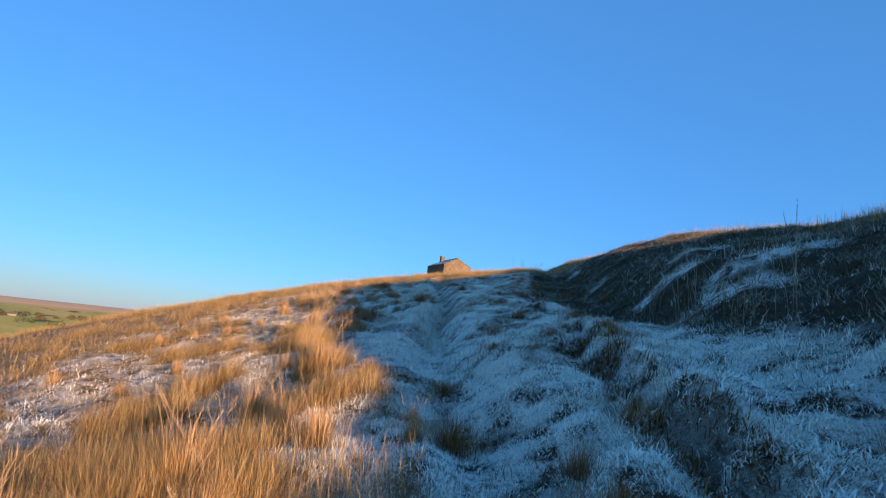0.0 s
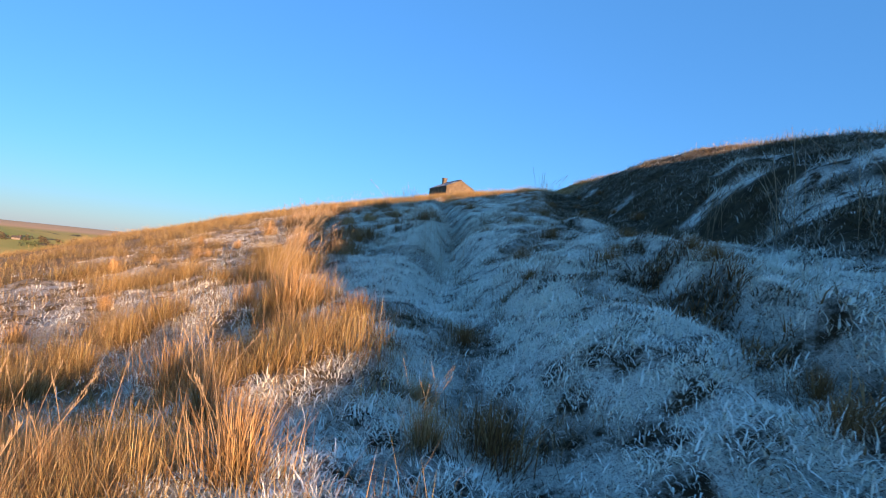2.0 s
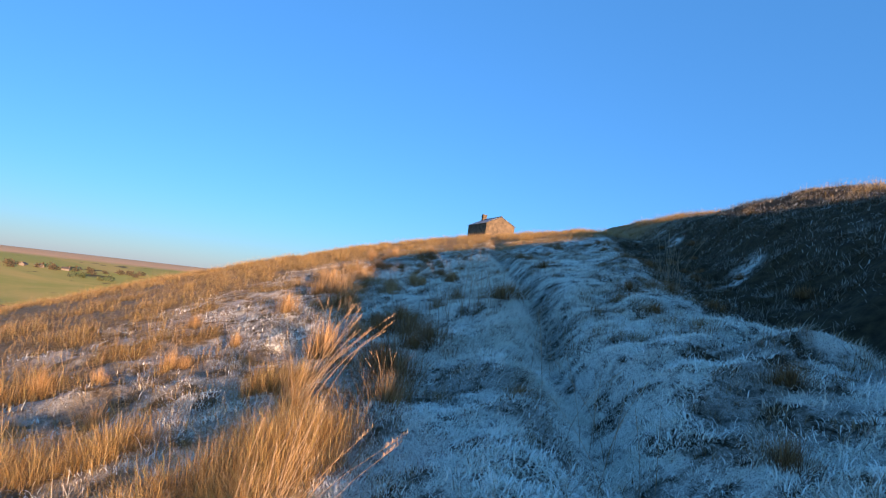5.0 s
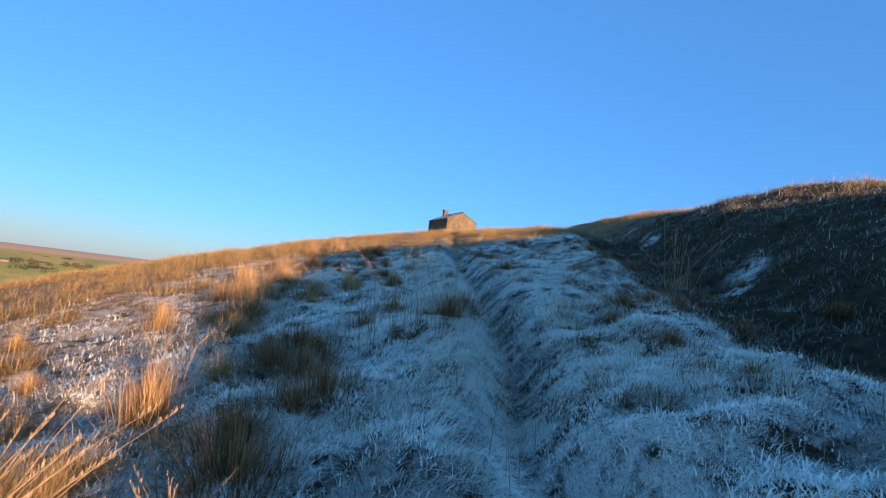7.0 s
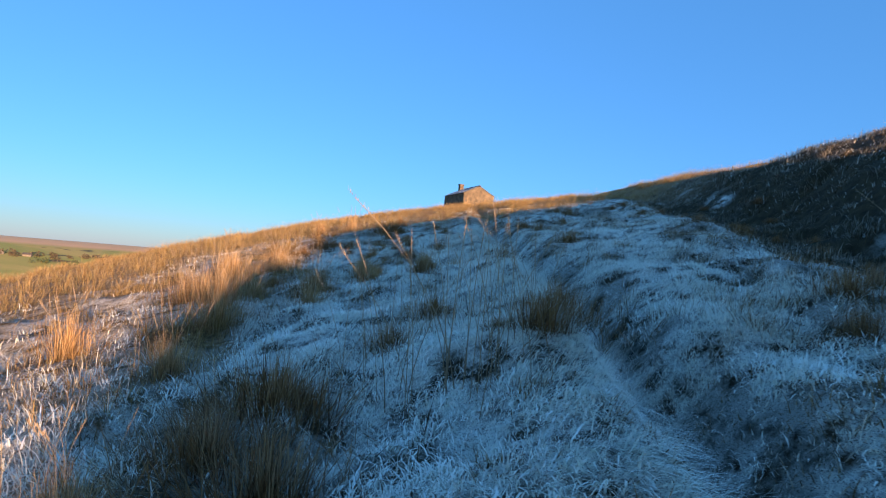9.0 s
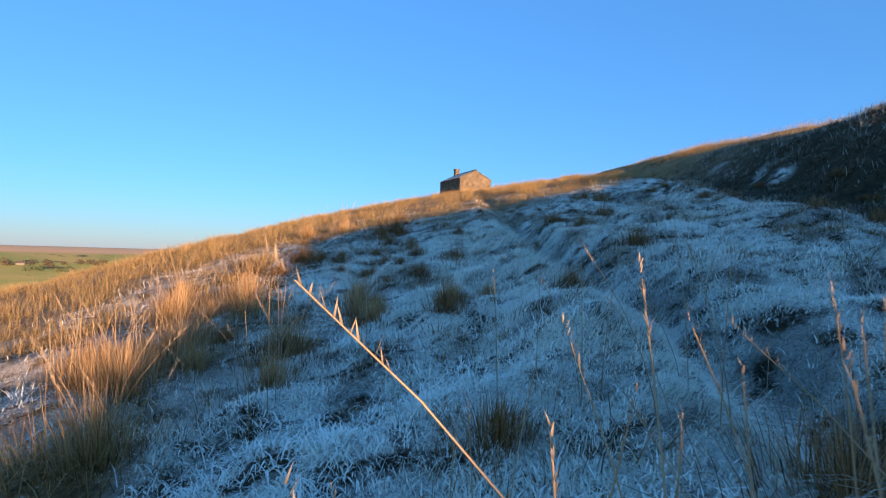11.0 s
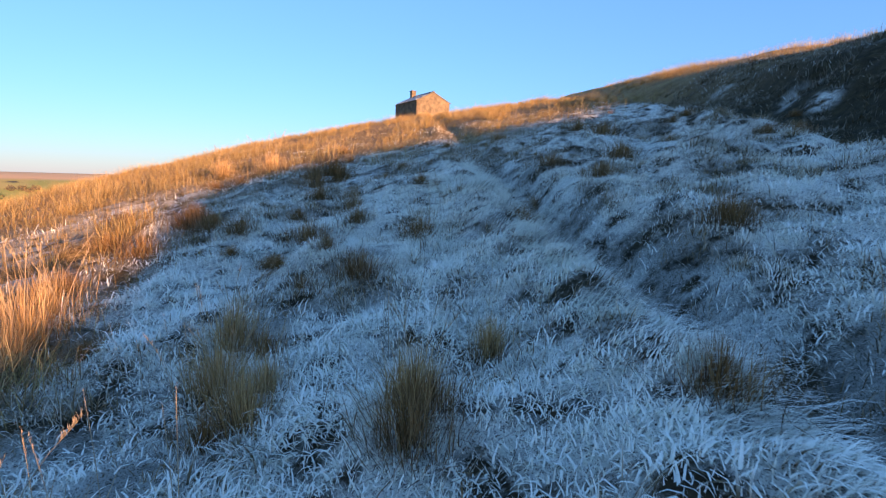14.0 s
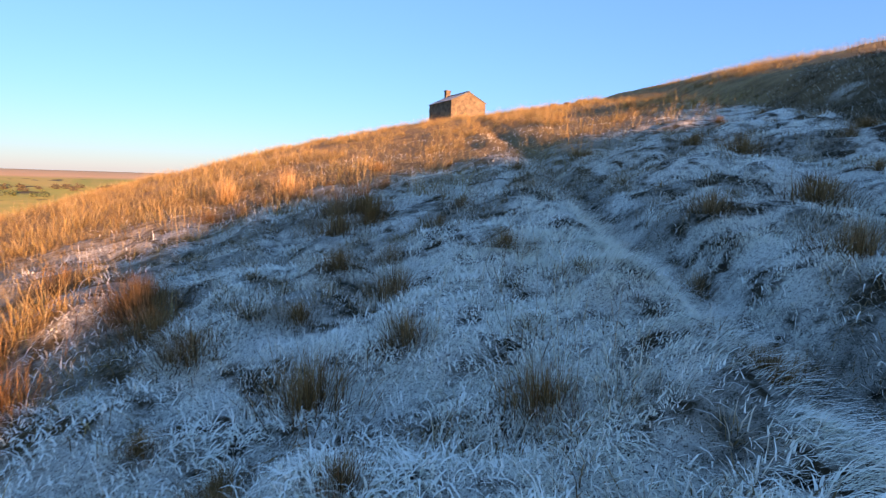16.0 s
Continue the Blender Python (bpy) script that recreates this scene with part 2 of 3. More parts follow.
_field = mixed(_t, ramp(_t, noise_of(_t, 0.03, 5, 0.6), ((0.60, (0, 0, 0)), (0.66, (1, 1, 1)))), _field, (0.10, 0.085, 0.04))
_moor = mixed(_t, noise_of(_t, 0.02, 4), (0.70, 0.40, 0.17), (0.78, 0.50, 0.24))
_far = mixed(_t, spread(_t, _sep.outputs["Z"], -5.0, -2.5), _field, _moor)
_all = mixed(_t, spread(_t, _len.outputs["Value"], 95.0, 150.0), _mid, _far)
_t.links.new(_all, _b.inputs["Base Color"])
_b.inputs["Roughness"].default_value = 0.9
_b.inputs["Specular IOR Level"].default_value = 0.15
bump(_t, _b, noise_of(_t, 45, 6, 0.75), 1.0, 0.04)


def stone_material(name, dark, light, scale):
    m, t, b = shader(name)
    c = ramp(t, noise_of(t, scale, 5), ((0.3, dark), (0.7, light)))
    c = mixed(t, ramp(t, noise_of(t, scale * 5, 3), ((0.45, (0, 0, 0)), (0.7, (0.6, 0.6, 0.6)))), c, dark)
    t.links.new(c, b.inputs["Base Color"])
    b.inputs["Roughness"].default_value = 0.88
    bump(t, b, noise_of(t, scale * 6, 4), 0.6, 0.02)
    return m


m_stone = stone_material("gritstone", (0.07, 0.053, 0.033), (0.24, 0.185, 0.115), 1.6)
m_mortar = stone_material("lime mortar", (0.10, 0.08, 0.055), (0.19, 0.15, 0.10), 6)
m_slate = stone_material("frosted slate", (0.16, 0.18, 0.20), (0.42, 0.46, 0.50), 3)
m_wood = stone_material("weathered timber", (0.05, 0.045, 0.04), (0.13, 0.11, 0.09), 8)

# ---- ground ----
def mesh_from(name, verts, tris, material, along=None):
    me = bpy.data.meshes.new(name)
    verts, tris = np.asarray(verts, np.float32), np.asarray(tris, np.int32)
    me.vertices.add(len(verts))
    me.vertices.foreach_set("co", verts.ravel())
    me.loops.add(tris.size)
    me.loops.foreach_set("vertex_index", tris.ravel())
    me.polygons.add(len(tris))
    me.polygons.foreach_set("loop_start", np.arange(0, tris.size, tris.shape[1], dtype=np.int32))
    me.polygons.foreach_set("use_smooth", np.ones(len(tris), bool))
    if along is not None:
        me.attributes.new("along", "FLOAT", "POINT").data.foreach_set("value", np.asarray(along, np.float32))
    me.materials.append(material)
    me.update(calc_edges=True)
    me.validate()
    return me


def steps(a, b, fine, growth, low, high):
    mid = list(np.arange(a, b, fine))
    up, s = [b], fine
    while up[-1] < high:
        s *= growth
        up.append(up[-1] + s)
    down, s = [a], fine
    while down[-1] > low:
        s *= growth
        down.append(down[-1] - s)
    return np.array(down[:0:-1] + mid + up)


gx = steps(-6.0, 6.0, 0.1, 1.09, -4200, 4200)
gy = steps(-1.0, 32, 0.11, 1.08, -4200, 4200)
X, Y = np.meshgrid(gx, gy)
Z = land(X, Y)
_i = np.arange(X.size).reshape(X.shape)
_quads = np.stack([_i[:-1, :-1], _i[:-1, 1:], _i[1:, 1:], _i[1:, :-1]], -1).reshape(-1, 4)
# the last term darkens soil in brown patches, partly as painted hummock shade
_bare = np.maximum(np.maximum(bank_cover(X, Y), peat(X, Y)), 0.5 * bare(X, Y) * near(X, Y))
ground = new("ground", mesh_from("ground", np.stack([X, Y, Z], -1).reshape(-1, 3), _quads, m_ground, _bare.ravel()))
_dead = np.maximum(np.maximum(golden(X, Y) * (0.45 + 0.55 * tall(X, Y)), brow(X, Y)), 0.9 * smooth(-6.0, -9.5, X))
ground.data.attributes.new("dry", "FLOAT", "POINT").data.foreach_set("value", _dead.ravel().astype(np.float32))
tagged(ground, "frost-covered moorland hillside with brown soil and distant green pasture", "ground", kind="structure")


# ---- grass ----
def blades(x, y, length, width, heading, lean, droop, segs=3, z=None):
    """Tapered, bent blades that stand on the ground. lean: radians off upright at the root; droop: more of it towards the tip."""
    n = len(x)
    z = land(x, y) - 0.012 if z is None else z
    p = np.stack([x, y, z], -1)
    side = np.stack([-np.sin(heading), np.cos(heading), np.zeros(n)], -1)
    ahead = np.stack([np.cos(heading), np.sin(heading), np.zeros(n)], -1)
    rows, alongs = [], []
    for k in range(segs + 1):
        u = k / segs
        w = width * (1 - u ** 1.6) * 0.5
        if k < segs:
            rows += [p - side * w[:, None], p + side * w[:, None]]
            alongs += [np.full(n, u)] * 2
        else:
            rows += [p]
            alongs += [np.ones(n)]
        a = lean + droop * (u + 0.5 / segs)
        step = (length / segs)[:, None]
        p = p + step * (np.sin(a)[:, None] * ahead + np.cos(a)[:, None] * np.array([0, 0, 1.0]))
    per = 2 * segs + 1
    verts = np.stack(rows, 1).reshape(-1, 3)
    one = []
    for k in range(segs - 1):
        a = 2 * k
        one += [(a, a + 1, a + 3), (a, a + 3, a + 2)]
    one.append((2 * segs - 2, 2 * segs - 1, 2 * segs))
    tris = (np.arange(n)[:, None, None] * per + np.array(one)[None]).reshape(-1, 3)
    return verts, tris, np.stack(alongs, 1).reshape(-1)


def sward(name, label, category, count, area, keep, length, width, lean, droop, heading, material, segs=2, clump=0.0, tuft=0, reach=0.1, comb=0.0):
    """A spread of grass as one piece of stuff. keep(x, y): the share that grows there."""
    x0, x1, y0, y1 = area
    x, y = rng.uniform(x0, x1, count), rng.uniform(y0, y1, count)
    out, tuft_size = None, 1.0
    if tuft:
        # blades stand in tufts and splay away from the middle of each
        mid = rng.integers(0, count // tuft, count)
        big = rng.uniform(0.6, 1.5, count // tuft)[mid]
        dx, dy = rng.normal(0, reach, count) * big, rng.normal(0, reach, count) * big
        x, y, out, tuft_size = x[mid] + dx, y[mid] + dy, np.arctan2(dy, dx), 0.45 + 0.5 * big
    elif clump:
        x = x + clump * grain(x, y, 0.33, 21) * 0.5
        y = y + clump * grain(x, y, 0.33, 22) * 0.5
    ok = rng.random(count) < keep(x, y)
    x, y = x[ok], y[ok]
    n = len(x)
    size = 0.6 + 0.6 * rng.random(n)
    way = heading(x, y, n)
    if tuft:
        size = size * tuft_size[ok]
        o = out[ok] + rng.normal(0, 0.7, n)
        comb = comb(x, y) if callable(comb) else comb
        way = np.arctan2((1 - comb) * np.sin(o) + comb * np.sin(way), (1 - comb) * np.cos(o) + comb * np.cos(way))
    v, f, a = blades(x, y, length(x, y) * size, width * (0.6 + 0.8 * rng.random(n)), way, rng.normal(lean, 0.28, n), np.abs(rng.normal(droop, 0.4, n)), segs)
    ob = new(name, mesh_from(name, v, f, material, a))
    return tagged(ob, label, category, kind="stuff")


def lay(x, y, n):
    """Frosted grass lies in swirls, mostly downhill and across to the trough."""
    lip = smooth(10, 14, y) * np.exp(-((x - trough_x(y) + 0.35) / 0.55) ** 2)
    return -0.85 + 1.9 * (1 - 0.8 * lip) * grain(x, y, 1.1, 31) + 1.1 * (1 - 0.6 * lip) * grain(x, y, 0.32, 32) + rng.normal(0, 0.33, n)


def combed(x, y):
    """Grass hangs over the lip of the trough as if combed, and stands in tufts elsewhere."""
    return 0.22 + 0.55 * smooth(10, 14, y) * np.exp(-((x - trough_x(y) + 0.35) / 0.55) ** 2)


def any_way(x, y, n):
    return rng.uniform(0, 2 * math.pi, n)


def patchy(x, y, size, seed, low, high):
    return smooth(low, high, grain(x, y, size, seed))


def strip(x, y):
    """Nearness to the line walked."""
    line = -0.11 * y
    shelf = 1.2 * np.exp(-((x - 2.6) / 1.5) ** 2) * (1 - smooth(10, 13, y))
    return np.maximum(np.exp(-((x - line) / np.where(x > line, 4.6, 3.0)) ** 2) * (1 - 0.3 * smooth(25, 33, y)), shelf)


def shade_side(x, y):
    return (1 - 0.85 * brow(x, y)) * np.clip(1 - 0.9 * golden(x, y) * tall(x, y) - 0.35 * golden(x, y), 0, 1)


def open_ground(x, y):
    return 1 - np.clip(np.maximum(0.7 * peat(x, y), 0.92 * bank_cover(x, y)), 0, 1)


sward("frosted_grass", "matted short grass white with hoar frost", "grass", 600000, (-6.0, 4.2, 1.5, 32),
      lambda x, y: strip(x, y) * shade_side(x, y) * open_ground(x, y) * (1 - 0.8 * bare(x, y)) * (0.25 + 0.75 * patchy(x, y, 0.45, 41, -0.4, 0.05)),
      lambda x, y: 0.125 + 0.045 * grain(x, y, 0.7, 42), 0.0102, 0.6, 1.7, lay, m_frost, 3, 0, 20, 0.06, combed)
sward("rime", "fine needles of hoar frost over the trodden turf", "frost", 1100000, (-5.0, 4.5, 2.2, 27),
      lambda x, y: np.exp(-((x + 0.09 * y - 0.7) / np.where(x > 0, 3.6, 3.3)) ** 2) * (1 - 0.85 * bare(x, y)) * open_ground(x, y) * np.clip(1 - golden(x, y) * tall(x, y), 0, 1),
      lambda x, y: 0.06 + 0.02 * grain(x, y, 0.5, 85), 0.0085, 0.75, 0.0, lay, m_rime, 1, 0, 14, 0.05, combed)
sward("frosted_grass", "longer frosted grass lying over the hillside", "grass", 230000, (-9, 8, 0, 42),
      lambda x, y: (1 - 0.6 * strip(x, y)) * (1 - 0.75 * bare(x, y)) * (0.15 + 0.85 * patchy(x, y, 1.1, 43, -0.35, 0.1)) * shade_side(x, y) * open_ground(x, y),
      lambda x, y: 0.15 + 0.05 * grain(x, y, 1.2, 44), 0.0085, 0.6, 1.4, lay, m_frost, 2, 0, 26, 0.07, combed)
sward("frosted_grass", "frosted grass in pale patches on the bank", "grass", 150000, (3.5, 18, 2, 42),
      lambda x, y: open_ground(x, y) * smooth(0.1, 0.9, gully(x, y)) * (0.2 + 0.8 * patchy(x, y, 0.7, 66, -0.4, 0.1)),
      lambda x, y: 0.2 + 0.06 * grain(x, y, 1.2, 67), 0.0125, 0.6, 1.1, lay, m_frost, 2, 0, 22, 0.09, 0.3)
sward("frosted_grass", "long frosted grass combed over the lip of the trough", "grass", 60000, (-2.6, 1.2, 11, 28),
      lambda x, y: np.exp(-((x - trough_x(y) + 0.5) / 0.38) ** 2) * (0.3 + 0.7 * patchy(x, y, 0.7, 86, -0.3, 0.2)),
      lambda x, y: 0.27 + 0.06 * grain(x, y, 0.7, 87), 0.0068, 0.75, 0.9, lambda x, y, n: -0.75 + 0.35 * grain(x, y, 0.8, 88) + rng.normal(0, 0.16, n), m_frost, 3, 0, 24, 0.06, 0.92)
sward("fawn_grass", "fawn tufts of grass showing through the frost", "grass", 190000, (-5.5, 5.0, 2, 33),
      lambda x, y: shade_side(x, y) * open_ground(x, y) * patchy(x, y, 0.8, 57, -0.15, 0.35) * (0.25 + 0.75 * smooth(4, 16, y)),
      lambda x, y: 0.17 + 0.05 * grain(x, y, 0.8, 58), 0.0062, 0.5, 1.0, lay, m_fawn, 3, 0, 60, 0.06, 0.3)
sward("dead_grass", "brown dead grass in hollows of the frosted turf", "grass", 260000, (-6.0, 6.0, 2, 33),
      lambda x, y: bare(x, y) * (1 - 0.8 * golden(x, y)) * (1 - bank_cover(x, y)) * (1 - 0.8 * brow(x, y)),
      lambda x, y: 0.13 + 0.05 * grain(x, y, 0.5, 84), 0.006, 0.5, 1.0, lay, m_brown, 2, 0, 26, 0.06, combed)
sward("dry_grass", "tall golden dry moor grass beside the trodden way", "grass", 520000, (-6.5, 0.5, 1.5, 13),
      lambda x, y: golden(x, y) * (0.15 + 0.85 * tall(x, y)) * np.exp(-np.clip(-x - 3, 0, 9) / 3),
      lambda x, y: 0.14 + 0.22 * tall(x, y) + 0.05 * grain(x, y, 0.9, 46), 0.0029, 0.25, 1.05, any_way, m_straw, 2, 0, 70, 0.075)
sward("dry_grass", "golden dry moor grass in the sun", "grass", 380000, (-13, 0.5, 10, 36),
      lambda x, y: golden(x, y) * (0.22 + 0.78 * tall(x, y)) * np.exp(-np.clip(-x - 5, 0, 9) / 6),
      lambda x, y: 0.19 + 0.22 * tall(x, y), 0.0050, 0.42, 1.2, any_way, m_straw, 2, 0, 90, 0.12)
sward("dry_grass", "golden dry grass along the brow of the hill", "grass", 270000, (-28, 18, 27, 66),
      lambda x, y: (0.35 + 0.65 * patchy(x, y, 1.2, 47, -0.1, 0.25)) * brow(x, y),
      lambda x, y: 0.24 + 0.34 * patchy(x, y, 1.2, 47, -0.1, 0.4) + 0.1 * grain(x, y, 3.1, 48), 0.0065, 0.4, 1.2, any_way, m_straw, 2, 0, 90, 0.2)
sward("dry_grass", "golden grass on the falling flank of the hill", "grass", 110000, (-36, -7, 6, 45),
      lambda x, y: 0.4 + 0.6 * patchy(x, y, 1.6, 49, -0.2, 0.3),
      lambda x, y: 0.30 + 0.14 * grain(x, y, 1.6, 50), 0.0075, 0.5, 1.3, any_way, m_straw, 2, 0, 80, 0.24)
sward("bank_grass", "dark dead grass and heather on the steep bank", "grass", 125000, (2.0, 19, 3, 42),
      lambda x, y: (0.34 * smooth(0.3, 1.2, x - crest_x(y)) + 1.2 * (1 - open_ground(x, y))) * np.exp(-np.clip(y - 25, 0, 60) / 20),
      lambda x, y: 0.22 + 0.08 * grain(x, y, 1.6, 52), 0.012, 0.55, 1.05, any_way, m_dark, 2, 0, 40, 0.12)
sward("bank_grass", "dry grass fringing the top of the bank", "grass", 70000, (6, 28, 2, 65),
      lambda x, y: smooth(4.0, 7.0, gully(x, y)) * (0.3 + 0.7 * patchy(x, y, 1.4, 53, -0.3, 0.3)),
      lambda x, y: 0.42 + 0.12 * grain(x, y, 2, 54), 0.009, 0.25, 0.6, any_way, m_straw, 2, 0, 30, 0.14)

sward("dead_grass", "dark dead stems hanging over the eroded peat edge", "grass", 45000, (0.9, 3.0, 1.2, 11),
      lambda x, y: np.clip(peat(x, y) * 1.5 + 0.06 * np.exp(-(edge_of_peat(x, y) / 0.5) ** 2) * (y > 3.4), 0, 1) * (y < 11), lambda x, y: 0.2 + 0.05 * grain(x, y, 0.5, 71), 0.0085, 0.7, 1.1, lay, m_tuft, 3, 0, 14, 0.06, 0.5)

# ---- hut on the brow ----
def part(name, bm, material, parent, label=""):
    me = bpy.data.meshes.new(name)
    bm.to_mesh(me)
    bm.free()
    me.materials.append(material)
    ob = new(name, me)
    ob.parent = parent
    return tagged(ob, label)


def box(bm, x0, x1, y0, y1, z0, z1, m=None):
    c = [bm.verts.new((x, y, z)) for x in (x0, x1) for y in (y0, y1) for z in (z0, z1)]
    if m is not None:
        for v in c:
            v.co = m @ v.co
    for f in ((0, 1, 3, 2), (4, 6, 7, 5), (0, 4, 5, 1), (2, 3, 7, 6), (0, 2, 6, 4), (1, 5, 7, 3)):
        bm.faces.new([c[i] for i in f])
    return c


def prism(bm, outline, y0, y1):
    a, b = ([bm.verts.new((x, y, z)) for x, z in outline] for y in (y0, y1))
    n = len(outline)
    bm.faces.new(a)
    bm.faces.new(b[::-1])
    for i in range(n):
        bm.faces.new((a[i], b[i], b[(i + 1) % n], a[(i + 1) % n]))
    bmesh.ops.recalc_face_normals(bm, faces=bm.faces)


def stonework(bm, width, height, top, place):
    """Rough courses of stone on a wall; top(u): the wall's height at u; place(u, w, out): a point of it."""
    w = -0.5
    while w < height:
        h = random.uniform(0.16, 0.30)
        u = 0.0
        while u < width - 0.05:
            l = min(random.uniform(0.25, 0.75), width - u)
            if width - u - l < 0.2:
                l = width - u
            t = min(w + h, top(u + 0.02), top(u + l - 0.02))
            if t - w > 0.07:
                out = random.uniform(0.012, 0.045)
                a = [place(uu, ww, o) for o in (0.0, out) for uu, ww in ((u + 0.012, w + 0.012), (u + l - 0.012, w + 0.012), (u + l - 0.012, t - 0.012), (u + 0.012, t - 0.012))]
                v = [bm.verts.new(p) for p in a]
                for f in ((4, 5, 6, 7), (0, 1, 5, 4), (1, 2, 6, 5), (2, 3, 7, 6), (3, 0, 4, 7)):
                    bm.faces.new([v[i] for i in f])
            u += l
        w += h
    bmesh.ops.recalc_face_normals(bm, faces=bm.faces)


def stone_hut(m, W, L, eave, rise):
    """Its front gable stands at the origin, the house goes back along +y."""
    hut = new("stone_hut")
    hut.matrix_world = m
    tagged(hut, "small stone moorland hut with slate roof and chimney", "hut")
    h, peak = W / 2, eave + rise
    gable = [(-h, -0.7), (h, -0.7), (h, eave), (0, peak), (-h, eave)]
    top = lambda u: eave + rise * (1 - abs(u - h) / h)
    for name, y0, y1 in (("front_gable", 0.0, 0.45), ("back_gable", L - 0.45, L)):
        bm = bmesh.new()
        prism(bm, gable, y0, y1)
        part(name, bm, m_mortar, hut)
    for name, x0, x1 in (("side_wall", -h, -h + 0.45), ("side_wall", h - 0.45, h)):
        bm = bmesh.new()
        box(bm, x0, x1, 0.45, L - 0.45, -0.7, eave)
        part(name, bm, m_mortar, hut)
    bm = bmesh.new()
    stonework(bm, W, peak, top, lambda u, w, o: (u - h, -o, w))
    part("gable_stonework", bm, m_stone, hut, "rough coursed gritstone")
    bm = bmesh.new()
    stonework(bm, L, eave, lambda u: eave, lambda u, w, o: (-h - o, L - u, w))
    part("side_stonework", bm, m_stone, hut, "rough coursed gritstone")
    slope = math.hypot(h, rise)
    for s in (-1, 1):
        roof = bmesh.new()
        tilt = math.atan2(rise, h)
        rows = 13
        for k in range(rows):
            a0, a1 = k * (slope + 0.22) / rows, (k + 1.12) * (slope + 0.22) / rows
            n = 22
            for j in range(n):
                y0 = -0.12 + (L + 0.24) * (j + (0.5 if k % 2 else 0.0)) / n
                y1 = min(y0 + (L + 0.24) / n - 0.012, L + 0.12)
                if y1 - y0 < 0.05:
                    continue
                lift = 0.03 * (rows - k) / rows * 0 + random.uniform(0.0, 0.012)
                turn = Matrix.Translation((0, 0, peak + 0.06)) @ Matrix.Rotation(s * tilt, 4, "Y")
                box(roof, *sorted((s * a0, s * a1)), y0, y1, lift + 0.012 * (k % 2), lift + 0.03 + 0.012 * (k % 2), turn)
        part("roof_slope", roof, m_slate, hut, "slates dusted with frost")
    bm = bmesh.new()
    box(bm, -0.12, 0.12, -0.14, L + 0.14, peak + 0.07, peak + 0.16)
    part("ridge", bm, m_stone, hut)
    bm = bmesh.new()
    box(bm, -0.36, 0.36, L - 0.75, L - 0.1, peak - 0.5, peak + 0.95)
    chimney = part("chimney", bm, m_stone, hut)
    bm = bmesh.new()
    box(bm, -0.43, 0.43, L - 0.82, L - 0.03, peak + 0.95, peak + 1.06)
    part("chimney_cap", bm, m_stone, chimney)
    return hut


HUT_YAW = 27.0
stone_hut(pose(0.89, 104.6, 13.2, 0, 0, HUT_YAW), 5.6, 7.2, 2.6, 1.35)


def boulder(name, parent, x, y, z, r, seed):
    bm = bmesh.new()
    bmesh.ops.create_icosphere(bm, subdivisions=2, radius=r)
    for v in bm.verts:
        n = noise.noise(v.co / r * 1.3 + Vector((seed * 5.1, 0, 0)))
        v.co *= 1 + 0.35 * n
        v.co.z *= 0.65
        v.co += Vector((x, y, z))
    return part(name, bm, m_stone, parent)


pile = new("rock_pile")
pile.matrix_world = pose(7.0, 64.0, float(land(7.0, 64.0)))
tagged(pile, "low pile of weathered gritstone on the brow", "rocks")
for _k in range(14):
    _x, _y = random.uniform(-2.2, 2.2), random.uniform(-0.5, 0.5)
    boulder("stone", pile, _x, _y, float(land(7.0 + _x, 64.0 + _y) - land(7.0, 64.0)) + -0.06 + 0.14 * (_k % 2), random.uniform(0.16, 0.28), _k)

# ---- the valley: a tree, scrub and cottages ----
m_leaf, _t, _b = shader("dark green foliage")
_g = _t.nodes.new("ShaderNodeNewGeometry")
_t.links.new(ramp(_t, _g.outputs["Random Per Island"], ((0.0, (0.035, 0.05, 0.012)), (0.6, (0.075, 0.085, 0.022)), (1.0, (0.12, 0.11, 0.03)))), _b.inputs["Base Color"])
_b.inputs["Roughness"].default_value = 0.7
m_bark = stone_material("bark", (0.04, 0.03, 0.02), (0.11, 0.085, 0.06), 3)
m_scrub = stone_material("bare scrub", (0.05, 0.04, 0.02), (0.13, 0.10, 0.05), 0.4)
m_render = stone_material("whitewash", (0.14, 0.12, 0.10), (0.26, 0.23, 0.19), 1.0)


def leaves(centres, radii, per, size):
    """Leaf clumps as small tilted triangles round several centres."""
    out, tris = [], []
    for c, r in zip(centres, radii):
        d = rng.normal(0, 1, (per, 3))
        d /= np.linalg.norm(d, axis=1)[:, None]
        p = np.array(c) + d * (r * rng.uniform(0.55, 1.0, per) ** 0.5)[:, None] * np.array([1, 1, 0.8])
        a, b = rng.normal(0, size, (per, 3)), rng.normal(0, size, (per, 3))
        k = sum(len(o) for o in out)
        out.append(np.stack([p, p + a, p + b], 1).reshape(-1, 3))
        tris.append(k + np.arange(per * 3).reshape(-1, 3))
    return np.concatenate(out), np.concatenate(tris)


